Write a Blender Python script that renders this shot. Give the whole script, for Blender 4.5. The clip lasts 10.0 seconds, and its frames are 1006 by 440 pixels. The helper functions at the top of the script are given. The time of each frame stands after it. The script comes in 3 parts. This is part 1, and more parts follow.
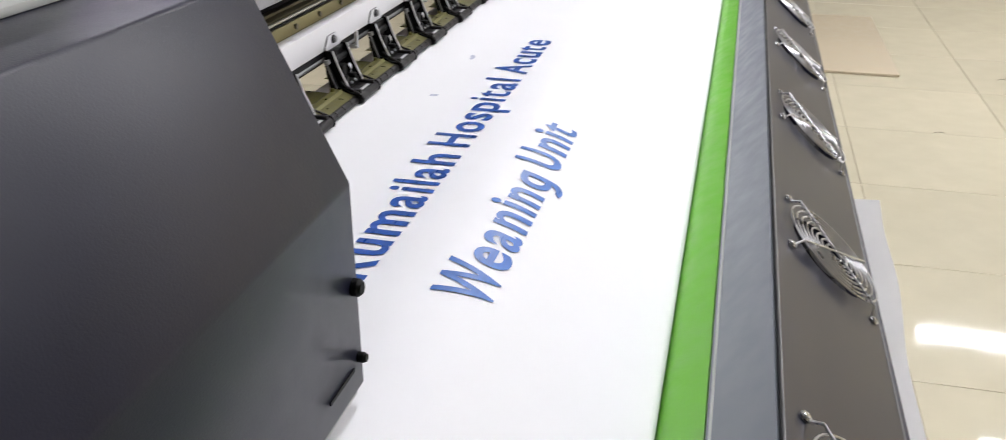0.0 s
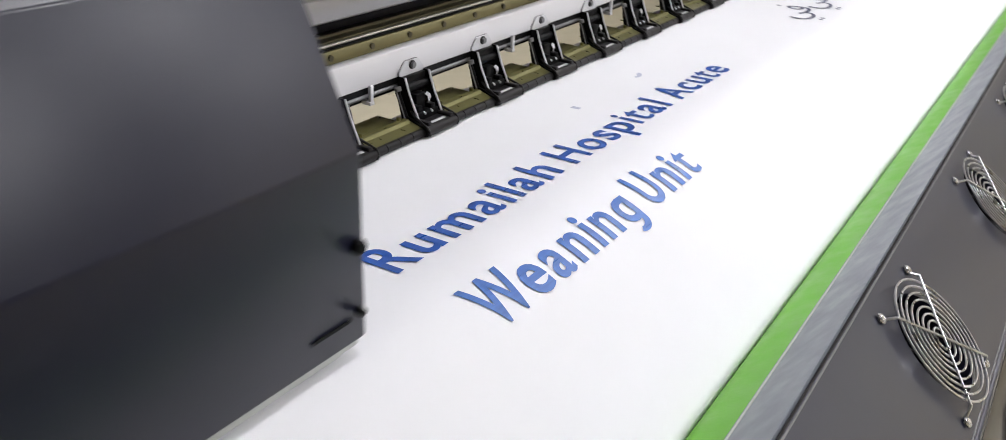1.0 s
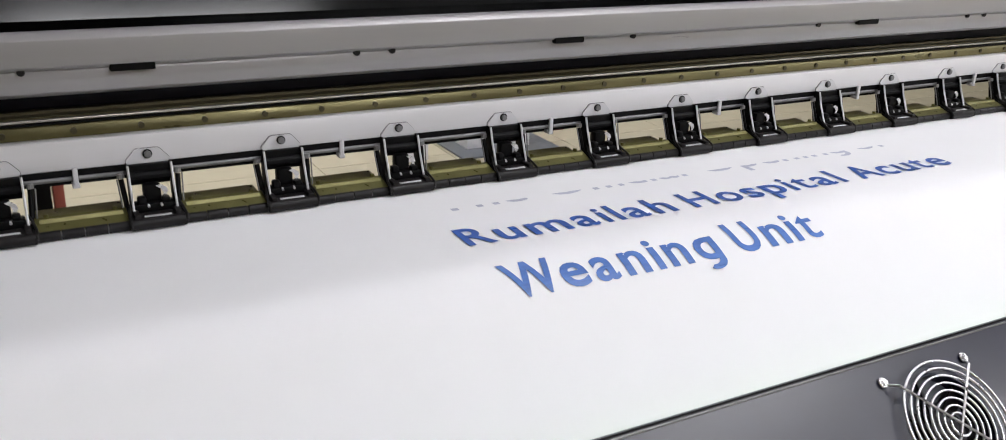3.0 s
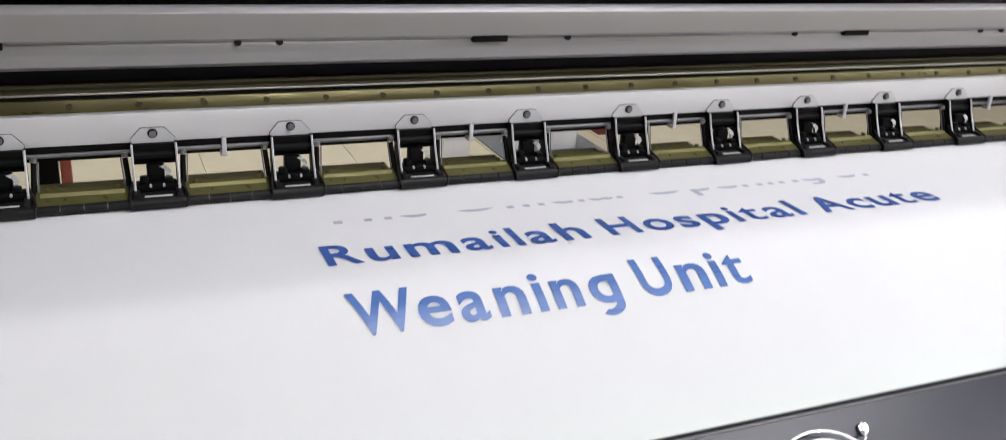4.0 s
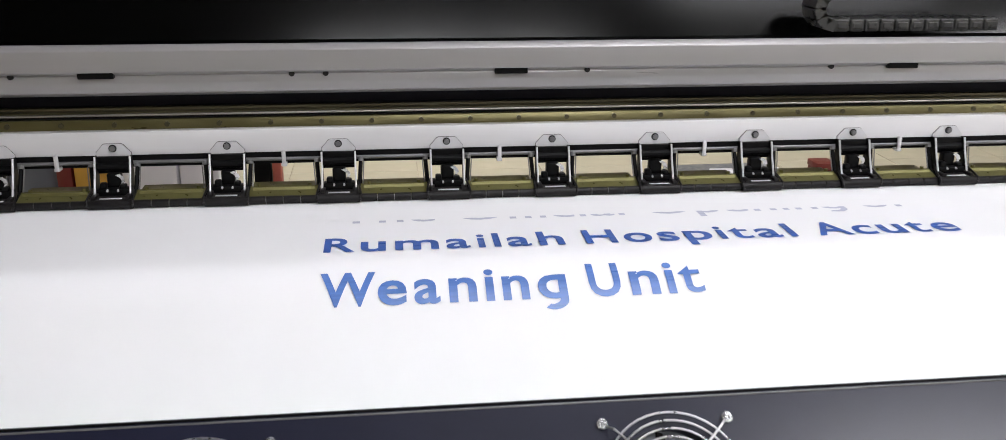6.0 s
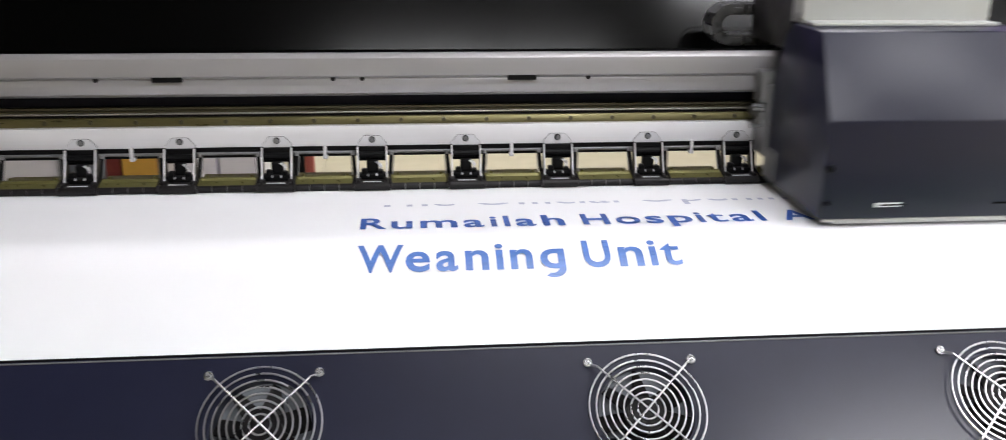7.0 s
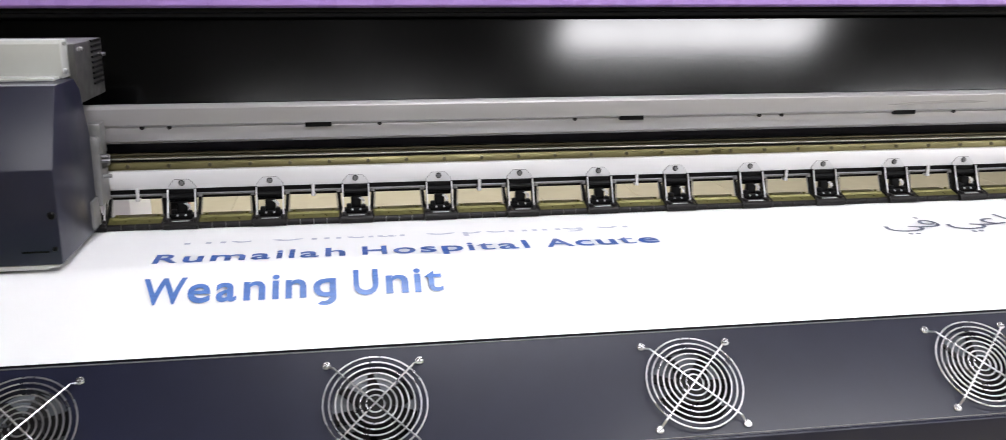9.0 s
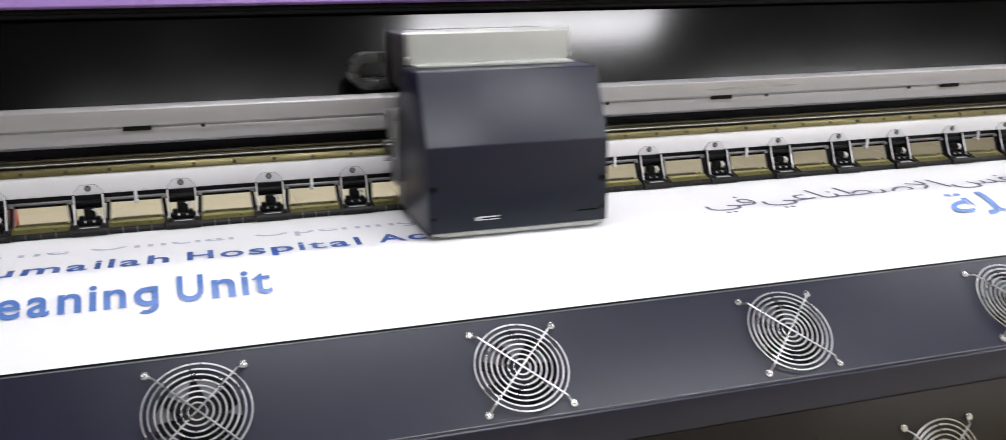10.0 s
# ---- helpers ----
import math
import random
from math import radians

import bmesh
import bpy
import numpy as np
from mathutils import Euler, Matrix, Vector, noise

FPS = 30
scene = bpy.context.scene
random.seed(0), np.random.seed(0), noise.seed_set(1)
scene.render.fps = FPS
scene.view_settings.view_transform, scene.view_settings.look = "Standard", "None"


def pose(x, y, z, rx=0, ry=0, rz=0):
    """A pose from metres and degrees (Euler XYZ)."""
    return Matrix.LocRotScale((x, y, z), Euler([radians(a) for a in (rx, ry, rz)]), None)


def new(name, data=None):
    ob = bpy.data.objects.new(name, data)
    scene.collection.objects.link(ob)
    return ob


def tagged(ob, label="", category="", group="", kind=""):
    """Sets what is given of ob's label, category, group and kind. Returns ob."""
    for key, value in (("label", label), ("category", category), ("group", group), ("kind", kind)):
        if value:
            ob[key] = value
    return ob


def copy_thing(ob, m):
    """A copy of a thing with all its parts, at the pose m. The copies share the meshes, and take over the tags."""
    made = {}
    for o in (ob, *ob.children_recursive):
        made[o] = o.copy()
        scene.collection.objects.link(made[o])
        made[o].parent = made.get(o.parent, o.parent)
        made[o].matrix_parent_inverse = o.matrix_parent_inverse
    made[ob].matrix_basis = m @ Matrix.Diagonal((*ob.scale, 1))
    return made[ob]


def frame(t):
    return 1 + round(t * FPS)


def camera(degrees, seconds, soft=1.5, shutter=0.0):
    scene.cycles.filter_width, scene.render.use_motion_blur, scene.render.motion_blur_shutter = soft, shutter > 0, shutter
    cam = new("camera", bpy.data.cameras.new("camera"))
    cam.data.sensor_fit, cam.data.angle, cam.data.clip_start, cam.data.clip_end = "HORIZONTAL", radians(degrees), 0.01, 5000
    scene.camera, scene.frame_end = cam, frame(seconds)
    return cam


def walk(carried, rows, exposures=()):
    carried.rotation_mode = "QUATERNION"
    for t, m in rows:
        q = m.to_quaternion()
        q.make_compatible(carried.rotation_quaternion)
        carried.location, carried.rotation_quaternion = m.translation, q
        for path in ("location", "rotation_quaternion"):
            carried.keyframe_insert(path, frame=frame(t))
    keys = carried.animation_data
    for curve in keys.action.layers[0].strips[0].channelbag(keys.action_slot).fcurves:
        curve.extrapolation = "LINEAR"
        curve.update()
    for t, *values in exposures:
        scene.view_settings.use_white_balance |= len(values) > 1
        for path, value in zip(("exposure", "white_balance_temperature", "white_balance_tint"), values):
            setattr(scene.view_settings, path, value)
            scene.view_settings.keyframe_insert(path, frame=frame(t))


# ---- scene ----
cam = camera(55.7, 10.0, soft=0.55, shutter=0.35)
PATH = [
    (0, pose(-0.5691, -0.2235, 0.3318, 65.192, -0.253, -76.405)),
    (0.5, pose(-0.5590, -0.2588, 0.3434, 63.998, -0.107, -69.175)),
    (1, pose(-0.4987, -0.3810, 0.3385, 65.295, -2.158, -57.826)),
    (1.5, pose(-0.5226, -0.4775, 0.3444, 67.565, -1.948, -52.752)),
    (2, pose(-0.5597, -0.5964, 0.3473, 68.578, -3.502, -47.759)),
    (2.5, pose(-0.5118, -0.6762, 0.3575, 69.419, -1.808, -40.036)),
    (2.7, pose(-0.4714, -0.7092, 0.3609, 70.108, -2.269, -34.176)),
    (3.8, pose(-0.2114, -0.7837, 0.3535, 66.831, -2.745, -24.616)),
    (4, pose(-0.1764, -0.7493, 0.3519, 68.490, -3.676, -23.035)),
    (4.5, pose(-0.1054, -0.7496, 0.3529, 69.314, -4.348, -17.943)),
    (5, pose(0.0038, -0.8203, 0.3572, 68.676, -4.136, -10.445)),
    (5.5, pose(0.0683, -0.8825, 0.3568, 69.591, -2.477, -7.752)),
    (5.7, pose(0.0792, -0.9090, 0.3571, 70.928, -0.516, -6.558)),
    (6.8, pose(0.0518, -1.1127, 0.3762, 71.553, -0.503, -7.806)),
    (7, pose(0.0701, -1.1426, 0.3831, 71.932, -0.489, -5.401)),
    (7.5, pose(0.1358, -1.2201, 0.3950, 73.428, -0.411, -0.564)),
    (8, pose(0.2113, -1.2924, 0.3837, 75.059, 0.159, -1.494)),
    (8.5, pose(0.2450, -1.3166, 0.3789, 75.817, -0.222, -5.529)),
    (9, pose(0.2716, -1.3183, 0.3804, 75.731, -0.171, -9.320)),
    (9.5, pose(0.2945, -1.3238, 0.3777, 76.119, 0.250, -13.109)),
    (10, pose(0.3230, -1.3384, 0.3766, 75.551, 0.569, -17.657)),
]
walk(cam, PATH, exposures=[(0, 0.0), (1.0, -0.08), (2.0, -0.14), (2.7, -0.18), (4, -0.22), (4.5, -0.2), (5.0, -0.15), (5.5, -0.12), (7.5, 0.24), (9, 0.18), (10, 0.05)])

# ---- world and light ----
world = bpy.data.worlds.new("world")
scene.world = world
world.use_nodes = True
world.node_tree.nodes["Background"].inputs[0].default_value = (0.8, 0.85, 1.0, 1)
world.node_tree.nodes["Background"].inputs[1].default_value = 0.05
LAMP = 33.0

FLOOR = -0.9
CEIL = 1.95


# ---- materials ----
def material(name, colour, rough=0.5, metal=0.0, vary=0.12, scale=30.0, bump=0.0, bump_scale=200.0, stretch=(1, 1, 1), rough_vary=0.1, spec=0.5, island=0.0):
    """A surface with two scales of variation, in object space in metres."""
    m = bpy.data.materials.new(name)
    m.use_nodes = True
    t = m.node_tree
    n, l = t.nodes, t.links
    b = n["Principled BSDF"]
    b.inputs["Metallic"].default_value = metal
    b.inputs["Specular IOR Level"].default_value = spec
    co = n.new("ShaderNodeTexCoord")
    mp = n.new("ShaderNodeMapping")
    mp.inputs["Scale"].default_value = stretch
    l.new(co.outputs["Object"], mp.inputs["Vector"])
    big = n.new("ShaderNodeTexNoise")
    big.inputs["Scale"].default_value = scale / 8
    big.inputs["Detail"].default_value = 4
    fine = n.new("ShaderNodeTexNoise")
    fine.inputs["Scale"].default_value = scale
    fine.inputs["Detail"].default_value = 6
    for k in (big, fine):
        l.new(mp.outputs["Vector"], k.inputs["Vector"])
    add = n.new("ShaderNodeMath")
    add.operation = "ADD"
    l.new(big.outputs["Fac"], add.inputs[0])
    l.new(fine.outputs["Fac"], add.inputs[1])
    rg = n.new("ShaderNodeMapRange")
    rg.inputs["From Min"].default_value = 0.6
    rg.inputs["From Max"].default_value = 1.4
    rg.inputs["To Min"].default_value = 1 - vary
    rg.inputs["To Max"].default_value = 1 + vary
    l.new(add.outputs[0], rg.inputs["Value"])
    mul = n.new("ShaderNodeVectorMath")
    mul.operation = "SCALE"
    mul.inputs[0].default_value = colour
    l.new(rg.outputs[0], mul.inputs["Scale"])
    last = mul.outputs[0]
    if island:
        ob = n.new("ShaderNodeObjectInfo")
        r2 = n.new("ShaderNodeMapRange")
        r2.inputs["To Min"].default_value = 1 - island
        r2.inputs["To Max"].default_value = 1 + island
        l.new(ob.outputs["Random"], r2.inputs["Value"])
        m2 = n.new("ShaderNodeVectorMath")
        m2.operation = "SCALE"
        l.new(last, m2.inputs[0])
        l.new(r2.outputs[0], m2.inputs["Scale"])
        last = m2.outputs[0]
    l.new(last, b.inputs["Base Color"])
    rr = n.new("ShaderNodeMapRange")
    rr.inputs["From Min"].default_value = 0.3
    rr.inputs["From Max"].default_value = 0.7
    rr.inputs["To Min"].default_value = max(0.02, rough - rough_vary)
    rr.inputs["To Max"].default_value = min(1, rough + rough_vary)
    l.new(fine.outputs["Fac"], rr.inputs["Value"])
    l.new(rr.outputs[0], b.inputs["Roughness"])
    if bump:
        nb = n.new("ShaderNodeTexNoise")
        nb.inputs["Scale"].default_value = bump_scale
        nb.inputs["Detail"].default_value = 3
        l.new(mp.outputs["Vector"], nb.inputs["Vector"])
        bp = n.new("ShaderNodeBump")
        bp.inputs["Strength"].default_value = bump
        bp.inputs["Distance"].default_value = 0.001
        l.new(nb.outputs["Fac"], bp.inputs["Height"])
        l.new(bp.outputs[0], b.inputs["Normal"])
    return m


def glow(name, colour, strength):
    m = bpy.data.materials.new(name)
    m.use_nodes = True
    b = m.node_tree.nodes["Principled BSDF"]
    b.inputs["Base Color"].default_value = (*colour, 1)
    b.inputs["Emission Color"].default_value = (*colour, 1)
    b.inputs["Emission Strength"].default_value = strength
    return m


M_VINYL = material("white_vinyl", (0.82, 0.82, 0.84), 0.62, vary=0.02, scale=14, bump=0.05, bump_scale=60, spec=0.25)
M_INK = material("blue_ink", (0.026, 0.095, 0.39), 0.34, vary=0.25, scale=160, stretch=(0.15, 2.2, 1), spec=0.5)
M_INK2 = material("mid_blue_ink", (0.075, 0.170, 0.47), 0.36, vary=0.22, scale=160, stretch=(0.15, 2.2, 1), spec=0.5)
M_INKGREY = material("grey_ink", (0.09, 0.10, 0.16), 0.5, vary=0.3, scale=160, stretch=(0.15, 2.2, 1))
M_INK3 = material("light_blue_ink", (0.16, 0.27, 0.58), 0.5, vary=0.25, scale=160, stretch=(0.15, 2.2, 1), spec=0.3)
M_INKPALE = material("pale_grey_ink", (0.44, 0.46, 0.57), 0.5, vary=0.25, scale=160, stretch=(0.15, 2.2, 1))
M_COAT = material("slate_powder_coat", (0.0080, 0.0090, 0.0240), 0.36, vary=0.07, scale=60, bump=0.12, bump_scale=900, rough_vary=0.02, spec=0.46)
M_PANEL = material("satin_slate_panel", (0.0092, 0.0105, 0.0255), 0.29, vary=0.16, scale=26, rough_vary=0.004, spec=0.5)
# Brown-black lower panel: the floor's warm reflection is put into its colour.
M_LOWER = material("floor_tinted_panel", (0.010, 0.0075, 0.006), 0.3, vary=0.25, scale=26, rough_vary=0.03, spec=0.3)
M_SLIDE = material("cast_metal", (0.20, 0.20, 0.205), 0.4, metal=0.5, vary=0.2, scale=90)
M_GREYPAINT = material("blue_grey_paint", (0.16, 0.175, 0.20), 0.4, vary=0.06, scale=40, bump=0.05, bump_scale=700)
M_ALU = material("anodised_aluminium", (0.36, 0.35, 0.358), 0.36, metal=0.35, vary=0.07, scale=40, stretch=(0.05, 1, 1))
M_RAIL = material("white_rail", (0.68, 0.675, 0.69), 0.4, metal=0.15, vary=0.10, scale=30, stretch=(0.08, 1, 1))
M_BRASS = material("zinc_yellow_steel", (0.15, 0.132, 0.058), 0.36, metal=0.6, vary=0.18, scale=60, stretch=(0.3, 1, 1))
# Darker version of the strip's yellow metal, for its upper steps and bolts.
M_RAILBACK = material("darker_yellow_steel", (0.075, 0.066, 0.036), 0.38, metal=0.5, vary=0.3, scale=60, stretch=(0.3, 1, 1))
M_ROD = material("polished_rod", (0.42, 0.41, 0.37), 0.36, metal=0.95, vary=0.05, scale=40, stretch=(0.04, 1, 1), rough_vary=0.015)
M_VENT = material("grey_vent_casing", (0.035, 0.034, 0.033), 0.45, vary=0.1, scale=60)
M_TAB = material("plated_tab", (0.60, 0.60, 0.62), 0.4, metal=0.25, vary=0.06, scale=50, rough_vary=0.03)
M_OLIVE = material("olive_passivated_plate", (0.145, 0.135, 0.046), 0.36, metal=0.5, vary=0.18, scale=90)
M_CHROME = material("chrome", (0.60, 0.60, 0.62), 0.30, metal=1.0, vary=0.06, scale=60, rough_vary=0.06)
M_STEEL = material("bright_steel", (0.62, 0.62, 0.63), 0.28, metal=0.9, vary=0.08, scale=90)
M_BLACK = material("black_steel", (0.0028, 0.0028, 0.0032), 0.45, vary=0.2, scale=80, spec=0.12)
M_DARK = material("recess_shade_and_end_casing", (0.006, 0.005, 0.010), 0.5, vary=0.15, scale=30, spec=0.15)
M_BACK = material("black_satin_cover", (0.0005, 0.0005, 0.0005), 0.13, vary=0.12, scale=6, rough_vary=0.012, spec=0.45)
M_RUBBER = material("dark_rubber", (0.010, 0.009, 0.0095), 0.40, vary=0.25, scale=120, spec=0.2)
M_CHAIN = material("chain_plastic", (0.06, 0.06, 0.058), 0.32, vary=0.15, scale=80, spec=0.4)
M_GREEN = material("green_foam_strip", (0.115, 0.39, 0.012), 0.42, vary=0.07, scale=40, bump=0.1, bump_scale=300)
M_LIGHTGREY = material("light_grey_sheet_metal", (0.48, 0.49, 0.47), 0.38, metal=0.15, vary=0.05, scale=40)
M_PURPLE = material("purple_paint", (0.42, 0.26, 0.66), 0.3, vary=0.05, scale=20)
M_TILE = material("cream_polished_tile", (0.62, 0.57, 0.43), 0.05, vary=0.06, scale=9, rough_vary=0.02, island=0.03)
M_GROUT = material("grout", (0.47, 0.41, 0.31), 0.8, vary=0.2, scale=60)
M_WALL = material("cream_wall", (0.74, 0.68, 0.52), 0.7, vary=0.04, scale=12, bump=0.1, bump_scale=150)
M_CEIL = material("unseen_dark_ceiling", (0.035, 0.035, 0.038), 0.8, vary=0.04, scale=10)
M_BEIGE = material("beige_reflection_slab", (0.54, 0.46, 0.33), 0.5, vary=0.06, scale=20)
M_RED = material("dark_red_box", (0.16, 0.02, 0.015), 0.5, vary=0.15, scale=30)
M_RED2 = material("faded_red_box", (0.40, 0.10, 0.07), 0.5, vary=0.15, scale=30)
M_ORANGE = material("orange_box", (0.60, 0.34, 0.05), 0.5, vary=0.1, scale=30)
M_PAPER = material("white_paper", (0.8, 0.8, 0.82), 0.6, vary=0.02, scale=20)
M_LABEL = material("pale_label", (0.7, 0.7, 0.72), 0.4, vary=0.05, scale=60)
M_LAMP = glow("lamp_diffuser", (0.975, 0.965, 1.0), LAMP)


# ---- building helpers ----
def box(bm, x0, x1, y0, y1, z0, z1, bevel=0.0):
    r = bmesh.ops.create_cube(bm, size=1)
    vs = r["verts"]
    for v in vs:
        v.co = Vector((x0 + (v.co.x + 0.5) * (x1 - x0), y0 + (v.co.y + 0.5) * (y1 - y0), z0 + (v.co.z + 0.5) * (z1 - z0)))
    if bevel:
        es = list({e for v in vs for e in v.link_edges})
        bmesh.ops.bevel(bm, geom=es, offset=bevel, segments=2, profile=0.5, affect="EDGES")
    return bm


def prism(bm, pts, x0, x1, bevel=0.0):
    """A profile of (y, z) points drawn out along x."""
    a = [bm.verts.new((x0, y, z)) for y, z in pts]
    b = [bm.verts.new((x1, y, z)) for y, z in pts]
    n = len(pts)
    fs = [bm.faces.new(a[::-1]), bm.faces.new(b)]
    for i in range(n):
        fs.append(bm.faces.new((a[i], a[(i + 1) % n], b[(i + 1) % n], b[i])))
    bmesh.ops.recalc_face_normals(bm, faces=fs)
    if bevel:
        es = list({e for f in fs for e in f.edges})
        bmesh.ops.bevel(bm, geom=es, offset=bevel, segments=2, profile=0.5, affect="EDGES")
    return bm


def plate(bm, pts, thick, m):
    """A flat outline of (x, y) points with thickness along its own z, placed by m."""
    a = [bm.verts.new(m @ Vector((x, y, 0))) for x, y in pts]
    b = [bm.verts.new(m @ Vector((x, y, thick))) for x, y in pts]
    n = len(pts)
    fs = [bm.faces.new(a[::-1]), bm.faces.new(b)]
    for i in range(n):
        fs.append(bm.faces.new((a[i], a[(i + 1) % n], b[(i + 1) % n], b[i])))
    bmesh.ops.recalc_face_normals(bm, faces=fs)
    return bm


def rod(bm, p, q, r, seg=10, r2=None):
    p, q = Vector(p), Vector(q)
    d = q - p
    m = Matrix.Translation((p + q) / 2) @ d.to_track_quat("Z", "Y").to_matrix().to_4x4()
    bmesh.ops.create_cone(bm, cap_ends=True, segments=seg, radius1=r, radius2=r if r2 is None else r2, depth=d.length, matrix=m)
    return bm


def ring(bm, R, r, z, seg=44, side=6):
    vs = []
    for i in range(seg):
        a = 2 * math.pi * i / seg
        vs.append([bm.verts.new(((R + r * math.cos(2 * math.pi * j / side)) * math.cos(a), (R + r * math.cos(2 * math.pi * j / side)) * math.sin(a), z + r * math.sin(2 * math.pi * j / side))) for j in range(side)])
    for i in range(seg):
        for j in range(side):
            bm.faces.new((vs[i][j], vs[(i + 1) % seg][j], vs[(i + 1) % seg][(j + 1) % side], vs[i][(j + 1) % side]))
    return bm


def mesh_of(name, bm, mat, smooth=False):
    me = bpy.data.meshes.new(name)
    bm.normal_update()
    bm.to_mesh(me)
    bm.free()
    me.materials.append(mat)
    if smooth:
        me.shade_smooth()
        me.set_sharp_from_angle(angle=radians(35))
    return me


def part(name, bm, mat, parent=None, label="", smooth=True, m=None):
    ob = new(name, bm if isinstance(bm, bpy.types.Mesh) else mesh_of(name, bm, mat, smooth))
    ob.parent = parent
    if m is not None:
        ob.matrix_basis = m
    return tagged(ob, label)


def thing(name, label, category, group="", kind=""):
    return tagged(new(name), label, category, group, kind)


X0, X1 = -1.3, 2.95


# ---- room ----
def room():
    fl = tagged(part("floor", box(bmesh.new(), -3.2, 9.2, -7.4, 4.8, FLOOR - 0.12, FLOOR - 0.004), M_GROUT, smooth=False), "cream polished tile floor with thin grout joints", "floor", kind="structure")
    for nm, b in (("wall_north", (-3.2, 9.2, 4.8, 4.95, FLOOR - 0.1, CEIL)), ("wall_south", (-3.2, 9.2, -7.55, -7.4, FLOOR - 0.1, CEIL)),
                  ("wall_west", (-3.35, -3.2, -7.55, 4.95, FLOOR - 0.1, CEIL)), ("wall_east", (9.2, 9.35, -7.55, 4.95, FLOOR - 0.1, CEIL))):
        tagged(part(nm, box(bmesh.new(), *b), M_WALL, smooth=False), "plain cream painted wall", "wall", kind="structure")
    # Ceiling out of view, added dark to keep the cover's reflections black.
    tagged(part("ceiling", box(bmesh.new(), -3.35, 9.35, -7.55, 4.95, CEIL, CEIL + 0.12), M_CEIL, smooth=False), "unseen ceiling, kept dark so the cover reflects black", "ceiling", kind="structure")
    return fl


def ceiling_light():
    t = thing("ceiling_light", "long unseen ceiling light with a glowing diffuser, mostly added as fill", "light", "ceiling lights")
    bm = bmesh.new()
    box(bm, -0.125, 0.125, -0.63, 0.63, -0.03, -0.002, 0.004)
    part("frame", bm, M_PAPER, t)
    part("diffuser", box(bmesh.new(), -0.10, 0.10, -0.6, 0.6, -0.036, -0.0305), M_LAMP, t, "glowing white diffuser")
    return t


floor_ob = room()
light = ceiling_light()
# Three follow glints on cover, carriage and floor; the others are added fill.
spots = [(1.84, -1.42, 90), (0.75, -0.28, 90), (3.6, -0.28, 90), (-0.8, 2.2, 90), (1.4, 2.2, 90), (3.8, 2.2, 90), (0.2, 3.8, 90), (0.35, -2.28, 90), (0.35, -2.6, 90), (3.5, -2.15, 90), (4.7, -2.25, 90), (6.66, -2.55, 0), (4.7, -4.2, 0), (8.5, -5.2, 0), (8.4, -6.7, 0), (6.4, -6.9, 90)]
light.matrix_basis = pose(spots[0][0], spots[0][1], CEIL, 0, 0, spots[0][2])
for x, y, turn in spots[1:]:
    copy_thing(light, pose(x, y, CEIL, 0, 0, turn))


# ---- printer frame ----
TILT = radians(34.5)


def arc_profile():
    """The way of the printed sheet over the platen, from the rear to the front edge."""
    pts = [(0.252, -0.03), (0.2505, -0.012), (0.247, -0.004), (0.240, -0.0005), (0.20, 0.0), (0.10, 0.0), (0.03, 0.0), (-0.02, 0.0)]
    R = 0.12
    for i in range(1, 17):
        a = TILT * i / 16
        pts.append((-0.02 - R * math.sin(a), -R * (1 - math.cos(a))))
    y, z = pts[-1]
    a = TILT
    for d in (0.03, 0.06, 0.09, 0.12, 0.130):
        pts.append((y - d * math.cos(a), z - d * math.sin(a)))
    y, z = pts[-1]
    r = 0.012
    for i in range(1, 7):
        b = a + (math.pi / 2 - a) * i / 6
        pts.append((y - r * (math.sin(b) - math.sin(a)), z - r * (math.cos(a) - math.cos(b))))
    y, z = pts[-1]
    for k in range(1, 7):
        pts.append((y, z - 0.05 * k))
    return pts


PROFILE = arc_profile()


def height(y):
    """The sheet's height at y, on its upper run."""
    for (ya, za), (yb, zb) in zip(PROFILE, PROFILE[1:]):
        if yb <= y <= ya and ya > yb:
            return za + (zb - za) * (ya - y) / (ya - yb)
    return PROFILE[-1][1]


